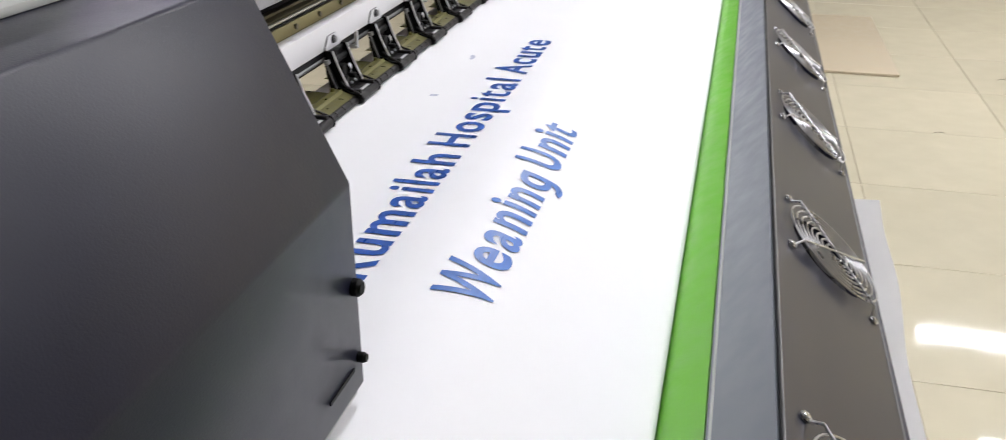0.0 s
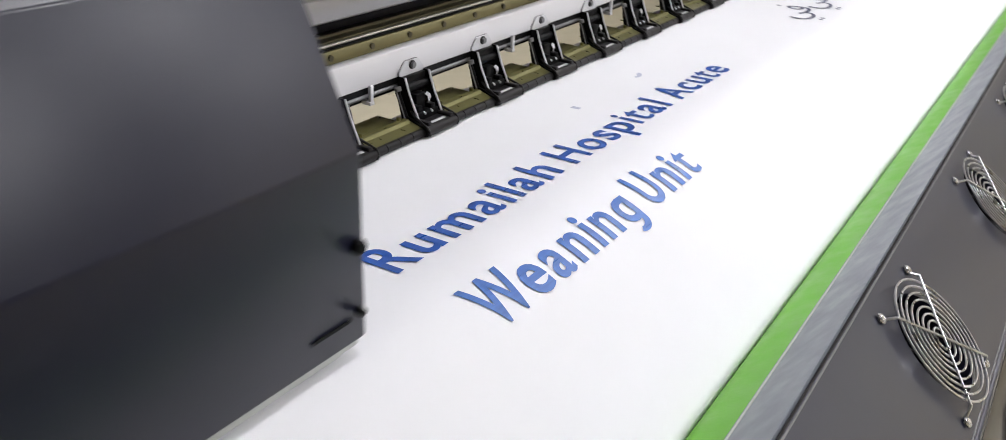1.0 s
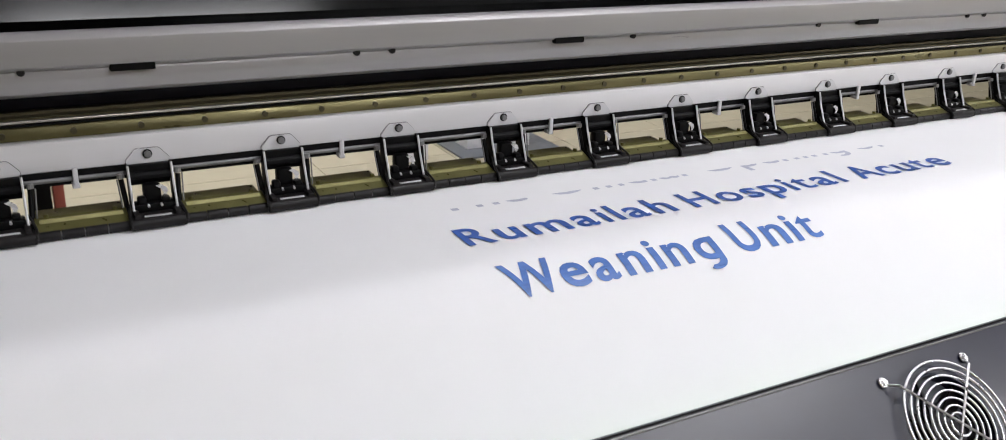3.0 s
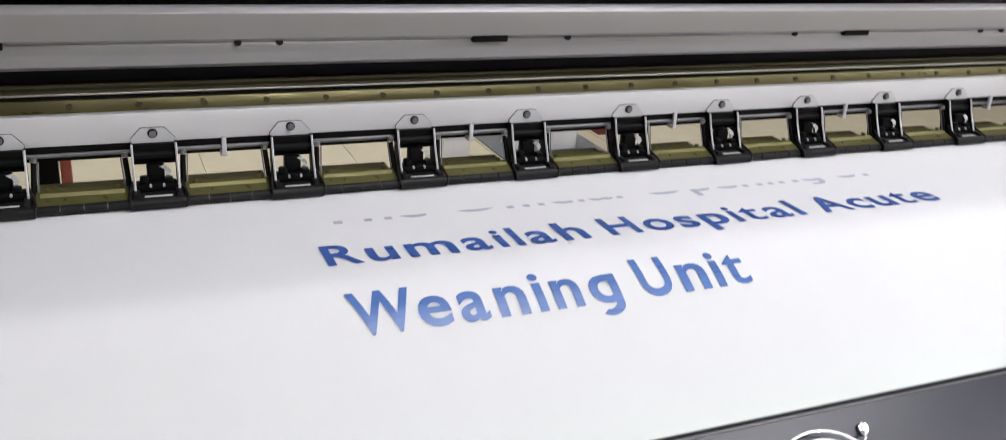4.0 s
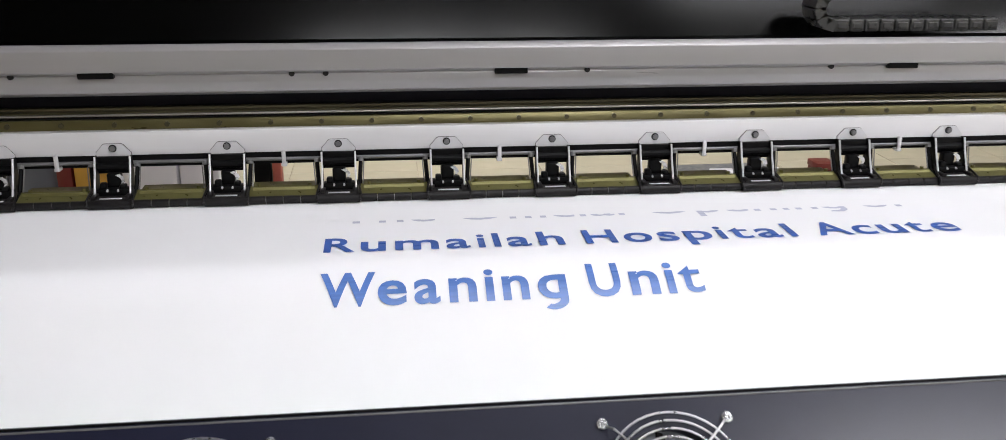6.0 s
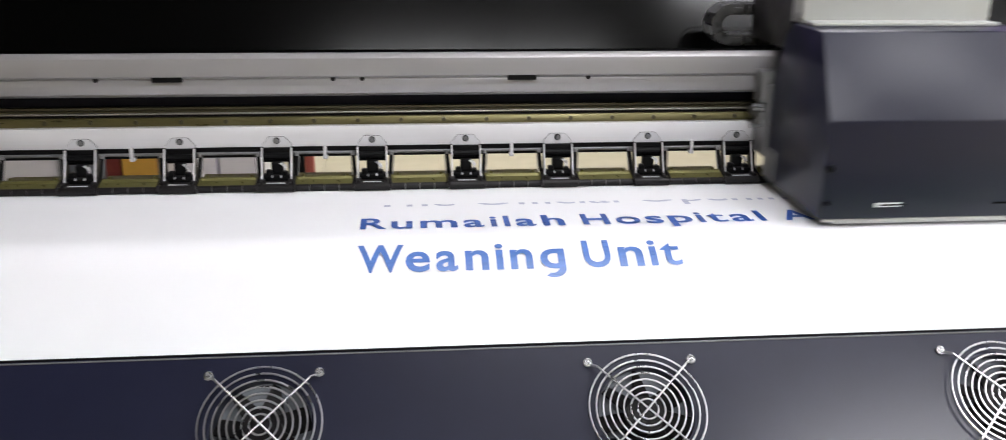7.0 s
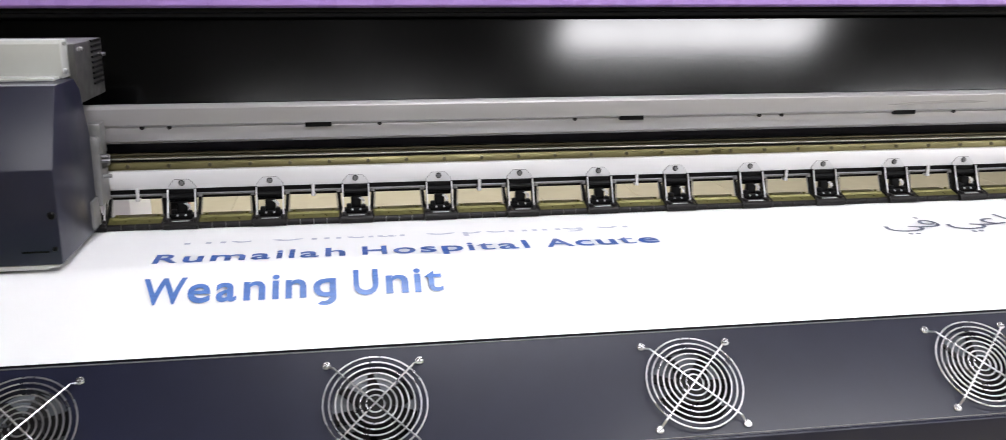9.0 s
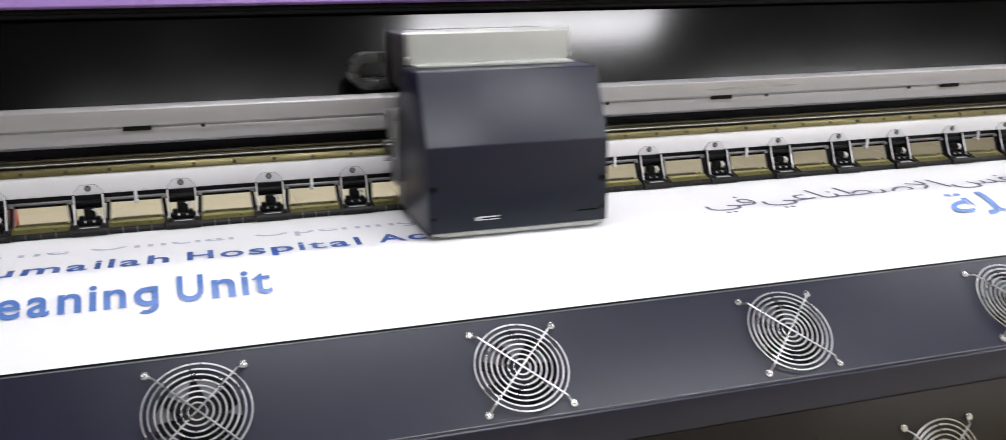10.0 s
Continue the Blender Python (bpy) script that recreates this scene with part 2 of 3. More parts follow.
def printer():
    p = thing("wide_format_printer", "dark wide-format inkjet printer with a travelling print carriage", "printer")
    # platen under the sheet
    under = [(y, z - 0.004) for y, z in PROFILE[3:29]]
    part("platen", prism(bmesh.new(), under + [(under[-1][0] + 0.004, -0.3), (0.235, -0.3)], X0 - 0.6, X1), M_GREYPAINT, p, "grey painted platen under the sheet", smooth=False)
    # gantry beam: two stepped aluminium faces over a dark block for the recess
    bm = bmesh.new()
    prism(bm, [(0.205, 0.1565), (0.199, 0.160), (0.199, 0.185), (0.206, 0.1905), (0.2135, 0.191), (0.2135, 0.160), (0.252, 0.160), (0.252, 0.128), (0.222, 0.128), (0.208, 0.134), (0.206, 0.146), (0.2068, 0.1540), (0.2082, 0.1553)], X0, X1, 0.0012)
    beam = part("gantry_beam", bm, M_ALU, p, "brushed aluminium gantry beam with a long groove")
    slot = mesh_of("slot", box(bmesh.new(), -0.0205, 0.0205, 0.2, 0.2125, -0.0038, 0.0048, 0.001), M_BLACK)
    pin = mesh_of("pin", rod(bmesh.new(), (0, 0.2035, 0), (0, 0.212, 0), 0.0036), M_RUBBER)
    for k in range(-2, 4):
        base = 0.4825 + 1.0045 * k
        for dx in (-0.256, 0.256):
            if X0 < base + dx < X1:
                part("slot", slot, None, beam, m=pose(base + dx, 0.0, 0.1560))
        for dx in (-0.16, 0.16, -0.52, -0.482, 0.482, 0.52):
            if X0 < base + dx < X1 and abs(dx) < 0.5:
                part("pin", pin, None, beam, m=pose(base + dx, 0.0, 0.1555))
    # Shade of the recess, put in as a solid dark block.
    bm = bmesh.new()
    box(bm, X0, X1, 0.252, 0.30, 0.085, 0.1285)
    part("recess", bm, M_DARK, p, "dark block in place of the shaded recess under the beam", smooth=False)
    # linear rail and yellow strip
    bm = bmesh.new()
    prism(bm, [(0.228, 0.0835), (0.2325, 0.0965), (0.236, 0.0970), (0.236, 0.0835)], X0, X1, 0.0008)
    strip = part("rail_strip", bm, M_BRASS, p, "yellow passivated rail strip")
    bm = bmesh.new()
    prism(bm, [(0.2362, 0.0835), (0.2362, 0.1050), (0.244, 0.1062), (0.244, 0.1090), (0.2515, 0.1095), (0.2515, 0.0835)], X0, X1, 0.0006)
    part("rail_back", bm, M_RAILBACK, p, "upper steps of the rail strip in darker yellow metal")
    part("guide_rod", rod(bmesh.new(), (X0, 0.2325, 0.1022), (X1, 0.2325, 0.1022), 0.0016, 14), M_ROD, p, "thin polished guide rod")
    bolt = mesh_of("rail_bolt", rod(bmesh.new(), (0, 0.2285, 0), (0, 0.232, 0), 0.0032, 8), M_RAILBACK)
    x = -1.2595
    while x < X1:
        part("rail_bolt", bolt, None, strip, m=pose(x, 0, 0.0905))
        x += 0.0625
    # white clamp rail and the rod below it
    bm = bmesh.new()
    box(bm, X0, X1, 0.213, 0.2275, 0.0565, 0.0855, 0.0012)
    part("clamp_rail", bm, M_RAIL, p, "white painted clamp rail")
    bm = bmesh.new()
    rod(bm, (X0, 0.2165, 0.0470), (X1, 0.2165, 0.0470), 0.0027)
    part("lift_rod", bm, M_SLIDE, p, "thin bright steel lift rod")
    # Shaded gaps above and below the lift rod are drawn as solid black strips.
    bm = bmesh.new()
    box(bm, X0, X1, 0.2145, 0.2265, 0.0496, 0.0560)
    part("upper_gap_strip", bm, M_BLACK, p, "black strip for the shaded gap above the lift rod", smooth=False)
    part("lower_gap_strip", box(bmesh.new(), X0, X1, 0.2200, 0.2245, 0.0400, 0.0440), M_BLACK, p, "black strip for the shaded gap below the lift rod", smooth=False)
    # The groove is not cut; a solid black strip carries its shade.
    part("groove", box(bmesh.new(), X0, X1, 0.2325, 0.2365, 0.0978, 0.0993), M_BLACK, p, "black strip drawn as the shaded groove over the rail strip", smooth=False)
    # rear cover that leans back, its dark lip and the lilac fascia over it
    bm = bmesh.new()
    pts = [(0.253, 0.13), (0.253, 0.168), (0.3905, 0.170), (0.4475, 0.309), (0.50, 0.309), (0.50, 0.13)]
    prism(bm, pts, X0 - 0.05, X1 + 0.05)
    part("back_cover", bm, M_BACK, p, "black satin rear cover", smooth=False)
    bm = bmesh.new()
    prism(bm, [(0.442, 0.3095), (0.438, 0.313), (0.438, 0.3185), (0.444, 0.3205), (0.444, 0.3275), (0.50, 0.3275), (0.50, 0.3095)], X0 - 0.05, X1 + 0.05)
    part("cover_lip", bm, M_BLACK, p, "black folded lip", smooth=False)
    bm = bmesh.new()
    prism(bm, [(0.436, 0.328), (0.431, 0.333), (0.44, 0.40), (0.50, 0.46), (0.80, 0.46), (0.80, 0.15), (0.501, 0.15), (0.501, 0.328)], X0 - 0.05, X1 + 0.05, 0.001)
    part("hood_fascia", bm, M_PURPLE, p, "lilac painted fascia over the rear cover")
    bm = bmesh.new()
    prism(bm, [(0.06, -0.3), (0.06, -0.006), (0.165, 0.004), (0.185, 0.0545), (0.19, 0.0860), (0.2125, 0.0860), (0.2125, -0.3)], X0 - 0.1, -0.602, 0.003)
    part("end_block", bm, M_DARK, p, "dark end block beside the sheet")
    bm = bmesh.new()
    prism(bm, [(-0.03, -0.3), (-0.03, 0.01), (0.10, 0.03), (0.165, 0.06), (0.165, 0.34), (0.43, 0.34), (0.43, -0.3)], X1 + 0.004, X1 + 0.4, 0.004)
    part("end_housing", bm, M_DARK, p, "dark end housing")
    for x in (X0 + 0.2, X1 + 0.2):
        bm = bmesh.new()
        box(bm, x - 0.06, x + 0.06, 0.05, 0.22, FLOOR + 0.03, -0.301, 0.006)
        box(bm, x - 0.07, x + 0.07, -0.3, 0.7, FLOOR, FLOOR + 0.06, 0.006)
        part("leg", bm, M_COAT, p)
    return p


def pinch_roller(p):
    """One clamp: tab, bolt, black yoke, two cheeks and a roller block; its origin is on the rail over its middle."""
    bm = bmesh.new()
    w = 0.0206
    box(bm, -w + 0.001, w - 0.001, 0.2070, 0.2115, 0.0355, 0.0562, 0.001)
    box(bm, -0.0082, 0.0082, 0.198, 0.2105, 0.014, 0.0375, 0.002)
    rod(bm, (-w, 0.2075, 0.0445), (w, 0.2075, 0.0445), 0.0052)
    box(bm, -w + 0.0015, w - 0.0015, 0.189, 0.204, 0.0105, 0.0205, 0.0015)
    box(bm, -0.0155, -0.0075, 0.190, 0.2, 0.0195, 0.0275, 0.002)
    box(bm, 0.0075, 0.0155, 0.190, 0.2, 0.0195, 0.0255, 0.002)
    yoke = part("pinch_clamp", bm, M_BLACK, p, "black pinch roller clamp with steel cheeks", m=pose(0, 0, 0))
    bm = bmesh.new()
    plate(bm, [(-w, 0), (w, 0), (w, 0.0040), (w - 0.0085, 0.0138), (w - 0.0105, 0.0148), (-w + 0.0105, 0.0148), (-w + 0.0085, 0.0138), (-w, 0.0040)], 0.0016, pose(0, 0.2122, 0.0565, 90, 0, 0))
    part("tab", bm, M_TAB, yoke, "bright steel tab", smooth=False)
    bm = bmesh.new()
    plate(bm, [(-w - 0.0004, 0), (w + 0.0004, 0), (w + 0.0004, 0.0041), (w - 0.0083, 0.0141), (w - 0.0104, 0.0152), (-w + 0.0104, 0.0152), (-w + 0.0083, 0.0141), (-w - 0.0004, 0.0041)], 0.0004, pose(0, 0.2128, 0.0565, 90, 0, 0))
    part("tab_edge", bm, M_BLACK, yoke, "dark edge of the tab", smooth=False)
    bm = bmesh.new()
    rod(bm, (0, 0.2108, 0.0662), (0, 0.2068, 0.0662), 0.0036, 6)
    part("bolt", bm, M_SLIDE, yoke, "hexagon bolt")
    bm = bmesh.new()
    rod(bm, (0, 0.2108, 0.0662), (0, 0.2092, 0.0662), 0.0047, 14)
    part("washer", bm, M_RUBBER, yoke, "dark washer")
    for s in (-1, 1):
        bm = bmesh.new()
        xs = s * w
        pts = [(0.2125, 0.0575), (0.2045, 0.0575), (0.1985, 0.040), (0.186, 0.013), (0.19, 0.009), (0.2075, 0.012), (0.2125, 0.032)]
        prism(bm, pts, xs - 0.0008, xs + 0.0008)
        part("cheek", bm, M_BLACK, yoke, smooth=False)
        bm = bmesh.new()
        rod(bm, (xs, 0.2035, 0.0575), (xs, 0.1975, 0.040), 0.0013, 6)
        rod(bm, (xs, 0.1975, 0.040), (xs, 0.185, 0.013), 0.0013, 6)
        part("rim", bm, M_TAB, yoke, "bright steel rim")
        bm = bmesh.new()
        rod(bm, (xs + s * 0.0065, 0.2085, 0.043), (xs + s * 0.0045, 0.199, 0.017), 0.0027, 8)
        part("spring", bm, M_BLACK, yoke, "small black spring")
        bm = bmesh.new()
        rod(bm, (xs + s * 0.0065, 0.2085, 0.0485), (xs + s * 0.0065, 0.2075, 0.0440), 0.0036, 10)
        rod(bm, (xs + s * 0.0105, 0.2065, 0.044), (xs + s * 0.0085, 0.1975, 0.017), 0.0008, 6)
        part("spring_pin", bm, M_SLIDE, yoke, "bright steel spring pin")
    bm = bmesh.new()
    box(bm, -0.0255, 0.0255, 0.1715, 0.2, 0.0065, 0.0125, 0.0022)
    box(bm, -0.0225, -0.0165, 0.172, 0.2, 0.0055, 0.016, 0.001)
    box(bm, 0.0165, 0.0225, 0.172, 0.2, 0.0055, 0.016, 0.001)
    rod(bm, (-0.0255, 0.1735, 0.0064), (0.0255, 0.1735, 0.0064), 0.0060, 14)
    part("roller", bm, M_RUBBER, yoke, "dark rubber pinch roller")
    # curved lever inside the yoke and black wire clips down to the roller
    bm = bmesh.new()
    way = [(0.0030, 0.0365), (0.0085, 0.0325), (0.0100, 0.0285), (0.0085, 0.0250), (0.0115, 0.0215), (0.0165, 0.0185)]
    for k, ((xa, za), (xb, zb)) in enumerate(zip(way, way[1:])):
        w2 = 0.0052 - 0.0006 * k
        plate(bm, [(xa, za), (xb, zb), (xb + w2, zb + 0.0012), (xa + w2, za + 0.0012)], 0.0008, pose(0, 0.1965, 0, 90, 0, 0))
    part("lever", bm, M_STEEL, yoke, "curved bright steel lever", smooth=False)
    for s in (-1, 1):
        bm = bmesh.new()
        way = [(w, 0.196, 0.0235), (w + 0.0035, 0.188, 0.0190), (w + 0.0055, 0.178, 0.0150), (w + 0.0062, 0.1705, 0.0120), (w + 0.0055, 0.1675, 0.0070), (w + 0.0035, 0.1685, 0.0030)]
        for a, b in zip(way, way[1:]):
            rod(bm, (s * a[0], a[1], a[2]), (s * b[0], b[1], b[2]), 0.0014, 8)
        part("wire_clip", bm, M_RUBBER, yoke, "black wire clip")
    part("roller_window", box(bmesh.new(), -0.013, 0.013, 0.1745, 0.1785, 0.0118, 0.0132, 0.0005), M_TAB, yoke)
    for x in (-0.0062, 0.0062):
        part("stud", rod(bmesh.new(), (x, 0.1905, 0.0195), (x, 0.1875, 0.0185), 0.0013, 8), M_TAB, yoke, "small bright stud")
    return yoke


def guide_plate(p):
    """The olive plate with its row of rollers between two clamps."""
    h = 0.0415
    bm = bmesh.new()
    prism(bm, [(0.178, 0.0100), (0.184, 0.0118), (0.20, 0.0165), (0.210, 0.0105), (0.236, 0.0115), (0.237, 0.0100), (0.210, 0.0088), (0.20, 0.0148), (0.184, 0.0098), (0.178, 0.0082)], -h, h)
    for x in (-0.031, 0.031):
        rod(bm, (x, 0.2, 0.0155), (x, 0.2, 0.0195), 0.0025, 8)
    g = part("guide_plate", bm, M_OLIVE, p, "olive passivated guide plate", smooth=False)
    bm = bmesh.new()
    rod(bm, (-h - 0.004, 0.1775, 0.0052), (h + 0.004, 0.1775, 0.0052), 0.0030, 10)
    part("spindle", bm, M_SLIDE, g, "steel roller spindle")
    seg = mesh_of("roller", rod(bmesh.new(), (-0.0098, 0, 0), (0.0098, 0, 0), 0.0050, 16), M_RUBBER, True)
    for k in range(4):
        part("roller", seg, None, g, "dark slim roller", m=pose(-0.0312 + 0.0208 * k, 0.1775, 0.0052))
    bm = bmesh.new()
    prism(bm, [(0.1895, 0.0138), (0.1915, 0.0172), (0.1930, 0.0172), (0.1945, 0.0152)], -h + 0.004, h - 0.004)
    part("fold", bm, M_OLIVE, g, "raised fold across the plate", smooth=False)
    for x in (-h - 0.001, h + 0.001):
        bm = bmesh.new()
        prism(bm, [(0.178, 0.002), (0.1745, 0.008), (0.19, 0.0165), (0.20, 0.019), (0.20, 0.009)], x - 0.0012, x + 0.0012)
        part("end_bracket", bm, M_BLACK, g, smooth=False)
    return g


def hook(p):
    bm = bmesh.new()
    box(bm, -0.0024, 0.0024, 0.2085, 0.2122, 0.0405, 0.0590, 0.0008)
    box(bm, -0.0034, 0.0034, 0.2085, 0.2200, 0.0385, 0.0425, 0.0008)
    return part("hook", bm, M_TAB, p, "small steel hook")


def K(k):
    return -0.6648 + 0.13512 * k


pr = printer()
clamp = pinch_roller(pr)
clamp.matrix_basis = pose(K(1), 0, 0)
gp = guide_plate(pr)
gp.matrix_basis = pose(K(1) + 0.0676, 0, 0)
hk = hook(pr)
hk.matrix_basis = pose(K(2) + 0.0676, 0, 0)
for k in range(2, 27):
    copy_thing(clamp, pose(K(k), 0, 0))
    copy_thing(gp, pose(K(k) + 0.0676, 0, 0))
    if k % 2 == 0 and k > 2:
        copy_thing(hk, pose(K(k) + 0.0676, 0, 0))


# ---- the carriage ----
def print_carriage(p):
    h = 0.14
    bm = bmesh.new()
    prism(bm, [(-0.037, 0.012), (-0.0365, 0.138), (0.012, 0.242), (0.105, 0.242), (0.13, 0.225), (0.16, 0.150), (0.16, 0.012)], -h, h, 0.0022)
    c = part("print_carriage", bm, M_COAT, p, "slate grey print carriage cover with a sloping top")
    bm = bmesh.new()
    box(bm, -h + 0.02, h - 0.02, -0.033, 0.15, 0.0045, 0.0118, 0.001)
    box(bm, -h + 0.006, h - 0.006, -0.0345, -0.030, 0.0075, 0.0115, 0.0005)
    part("base_plate", bm, M_LIGHTGREY, c, "silver base plate")
    bm = bmesh.new()
    prism(bm, [(0.099, 0.2425), (0.097, 0.2905), (0.102, 0.2950), (0.135, 0.2950), (0.135, 0.2425)], -0.132, 0.128, 0.001)
    box(bm, -0.128, 0.124, 0.066, 0.0988, 0.2422, 0.2465, 0.0008)
    part("top_box", bm, M_LIGHTGREY, c, "light grey sheet metal box")
    for x in (-0.133, 0.129):
        for y, z, r in ((0.108, 0.252, 0.004), (0.112, 0.290, 0.003)):
            part("screw", rod(bmesh.new(), (x - 0.003, y, z), (x + 0.003, y, z), r, 10), M_CHROME, c, "small bright screw")
    bm = bmesh.new()
    box(bm, -0.131, 0.137, 0.1355, 0.292, 0.2015, 0.2875, 0.002)
    vb = part("vent_block", bm, M_VENT, c, "dark grey vented block")
    fin = mesh_of("fin", box(bmesh.new(), 0.1355, 0.1395, 0.225, 0.280, -0.0015, 0.0015), M_BLACK)
    for k in range(9):
        part("fin", fin, None, vb, m=pose(0, 0, 0.222 + 0.008 * k))
    for y, z in ((0.155, 0.279), (0.286, 0.262)):
        part("screw", rod(bmesh.new(), (0.136, y, z), (0.143, y, z), 0.0032, 10), M_STEEL, vb, "small bright screw")
    # slits and label low on the front
    for x in (-0.045, 0.108):
        part("slit", box(bmesh.new(), x - 0.017, x + 0.017, -0.0379, -0.0365, 0.0290, 0.0312), M_BLACK, c, smooth=False)
    part("label", box(bmesh.new(), -0.068, -0.034, -0.0378, -0.0366, 0.0275, 0.0330), M_LABEL, c, "small white label", smooth=False)
    # thumb screws at the front corners
    for sx in (-1, 1):
        for z, r in ((0.079, 0.0052), (0.034, 0.0032)):
            bm = bmesh.new()
            rod(bm, (sx * 0.1325, -0.0365, z), (sx * 0.1325, -0.0405, z), r, 16)
            rod(bm, (sx * 0.1325, -0.0405, z), (sx * 0.1325, -0.0425, z), r, 16, r * 0.7)
            part("knob", bm, M_BLACK, c, "black thumb screw")
    # slide blocks on the rail
    for s in (-1, 1):
        bm = bmesh.new()
        box(bm, s * h - 0.006, s * h + 0.006 + 0.004 * s, 0.155, 0.205, 0.045, 0.15, 0.002)
        box(bm, s * h + s * 0.001 - 0.012, s * h + s * 0.001 + 0.012, 0.165, 0.198, 0.122, 0.168, 0.002)
        box(bm, s * h - 0.010, s * h + 0.010, 0.17, 0.225, 0.096, 0.108, 0.002)
        for z in (0.112, 0.118, 0.088):
            rod(bm, (s * h + s * 0.003, 0.172, z), (s * h + s * 0.022, 0.172, z), 0.003, 8)
        box(bm, s * h - 0.004, s * h + 0.004, 0.12, 0.16, 0.018, 0.06, 0.001)
        part("slide_block", bm, M_SLIDE, c, "cast metal slide block")
    return c


def cable_chain(p):
    """A loop of links; its bend is at the origin and its runs go to the right."""
    bm = bmesh.new()
    for k in range(11):
        x = 0.02 + k * 0.022
        for z in (0.0, 0.046):
            box(bm, x, x + 0.020, 0.30, 0.345, 0.2 + z, 0.217 + z, 0.002)
            box(bm, x + 0.003, x + 0.017, 0.298, 0.347, 0.2045 + z, 0.2125 + z, 0.001)
    for k in range(6):
        a = math.pi / 2 + math.pi * (k + 0.5) / 6
        m = Matrix.Translation((0.02 + 0.023 * math.cos(a), 0.3225, 0.2315 + 0.023 * math.sin(a))) @ Matrix.Rotation(-a, 4, "Y")
        r = bmesh.ops.create_cube(bm, size=1, matrix=m @ Matrix.Diagonal((0.016, 0.045, 0.014, 1)))
    return part("cable_chain", bm, M_CHAIN, p, "grey plastic cable chain", smooth=False)


carriage = print_carriage(pr)
chain = cable_chain(pr)


# ---- dryer bar with fans ----
def panel_point(u):
    """A point of the sloping fan panel, u metres down from its upper edge."""
    a, b = Vector((0, -0.279, -0.0315)), Vector((0, -0.386, -0.1225))
    d = (b - a).normalized()
    return a + d * u


SLOPE = math.degrees(math.atan2(0.091, 0.107))
FAN_U = 0.0755
PLEN = math.hypot(0.107, 0.091)


def fan_x(n):
    return -0.4463 + 0.36857 * n


def holed_panel(bm, cx, half, u0, u1, r, depth, seg=40):
    """One length of panel in its own plane (x, v up the slope, outward z) with a round hole at the middle."""
    outer, inner, low = [], [], []
    for i in range(seg):
        a = 2 * math.pi * (i + 0.5) / seg
        c, s = math.cos(a), math.sin(a)
        k = min(half / abs(c), (u1 if s > 0 else -u0) / abs(s))
        outer.append(bm.verts.new((cx + c * k, s * k, 0)))
        inner.append(bm.verts.new((cx + c * r, s * r, 0)))
        low.append(bm.verts.new((cx + c * r, s * r, -depth)))
    corners = {}
    for i in range(seg):
        j = (i + 1) % seg
        pa, pb = outer[i].co, outer[j].co
        f = [outer[i], outer[j], inner[j], inner[i]]
        if abs(pa.x - pb.x) > 1e-6 and abs(pa.y - pb.y) > 1e-6:
            x = cx + math.copysign(half, pa.x + pb.x - 2 * cx)
            y = u1 if pa.y + pb.y > 0 else u0
            f = [outer[i], bm.verts.new((x, y, 0)), outer[j], inner[j], inner[i]]
        bm.faces.new(f)
        bm.faces.new((inner[i], inner[j], low[j], low[i]))


def fan_guard_mesh():
    bm = bmesh.new()
    for s in (1, -1):
        d = Vector((1, s, 0)).normalized()
        rod(bm, d * -0.0635 + Vector((0, 0, 0.0096)), d * 0.0635 + Vector((0, 0, 0.0096)), 0.0011, 8)
        for e in (1, -1):
            rod(bm, d * e * 0.0635 + Vector((0, 0, 0.0096)), d * e * 0.0705 + Vector((0, 0, 0.0022)), 0.0012, 8)
    return mesh_of("fan_guard", bm, M_CHROME, True)


def wire_ring_meshes():
    return [mesh_of("wire_ring", ring(bmesh.new(), R * 0.965, 0.00108, 0.0075), M_CHROME, True) for R in (0.0595, 0.0525, 0.0455, 0.0385, 0.0315, 0.0245, 0.0175, 0.0105)]


def screw_mesh():
    bm = bmesh.new()
    ring(bm, 0.0036, 0.0013, 0.0018, 14, 6)
    rod(bm, (0, 0, 0), (0, 0, 0.0038), 0.0034, 12, 0.0026)
    return mesh_of("screw", bm, M_STEEL, True)


def rotor_mesh():
    return mesh_of("rotor", rod(bmesh.new(), (0, 0, -0.026), (0, 0, -0.007), 0.019, 24), M_RUBBER, True)


def blade_mesh():
    bm = bmesh.new()
    m = Matrix.Translation((0.030, 0, -0.016)) @ Matrix.Rotation(radians(34), 4, "X")
    bmesh.ops.create_cube(bm, size=1, matrix=m @ Matrix.Diagonal((0.032, 0.024, 0.0018, 1)))
    return mesh_of("blade", bm, M_RUBBER)


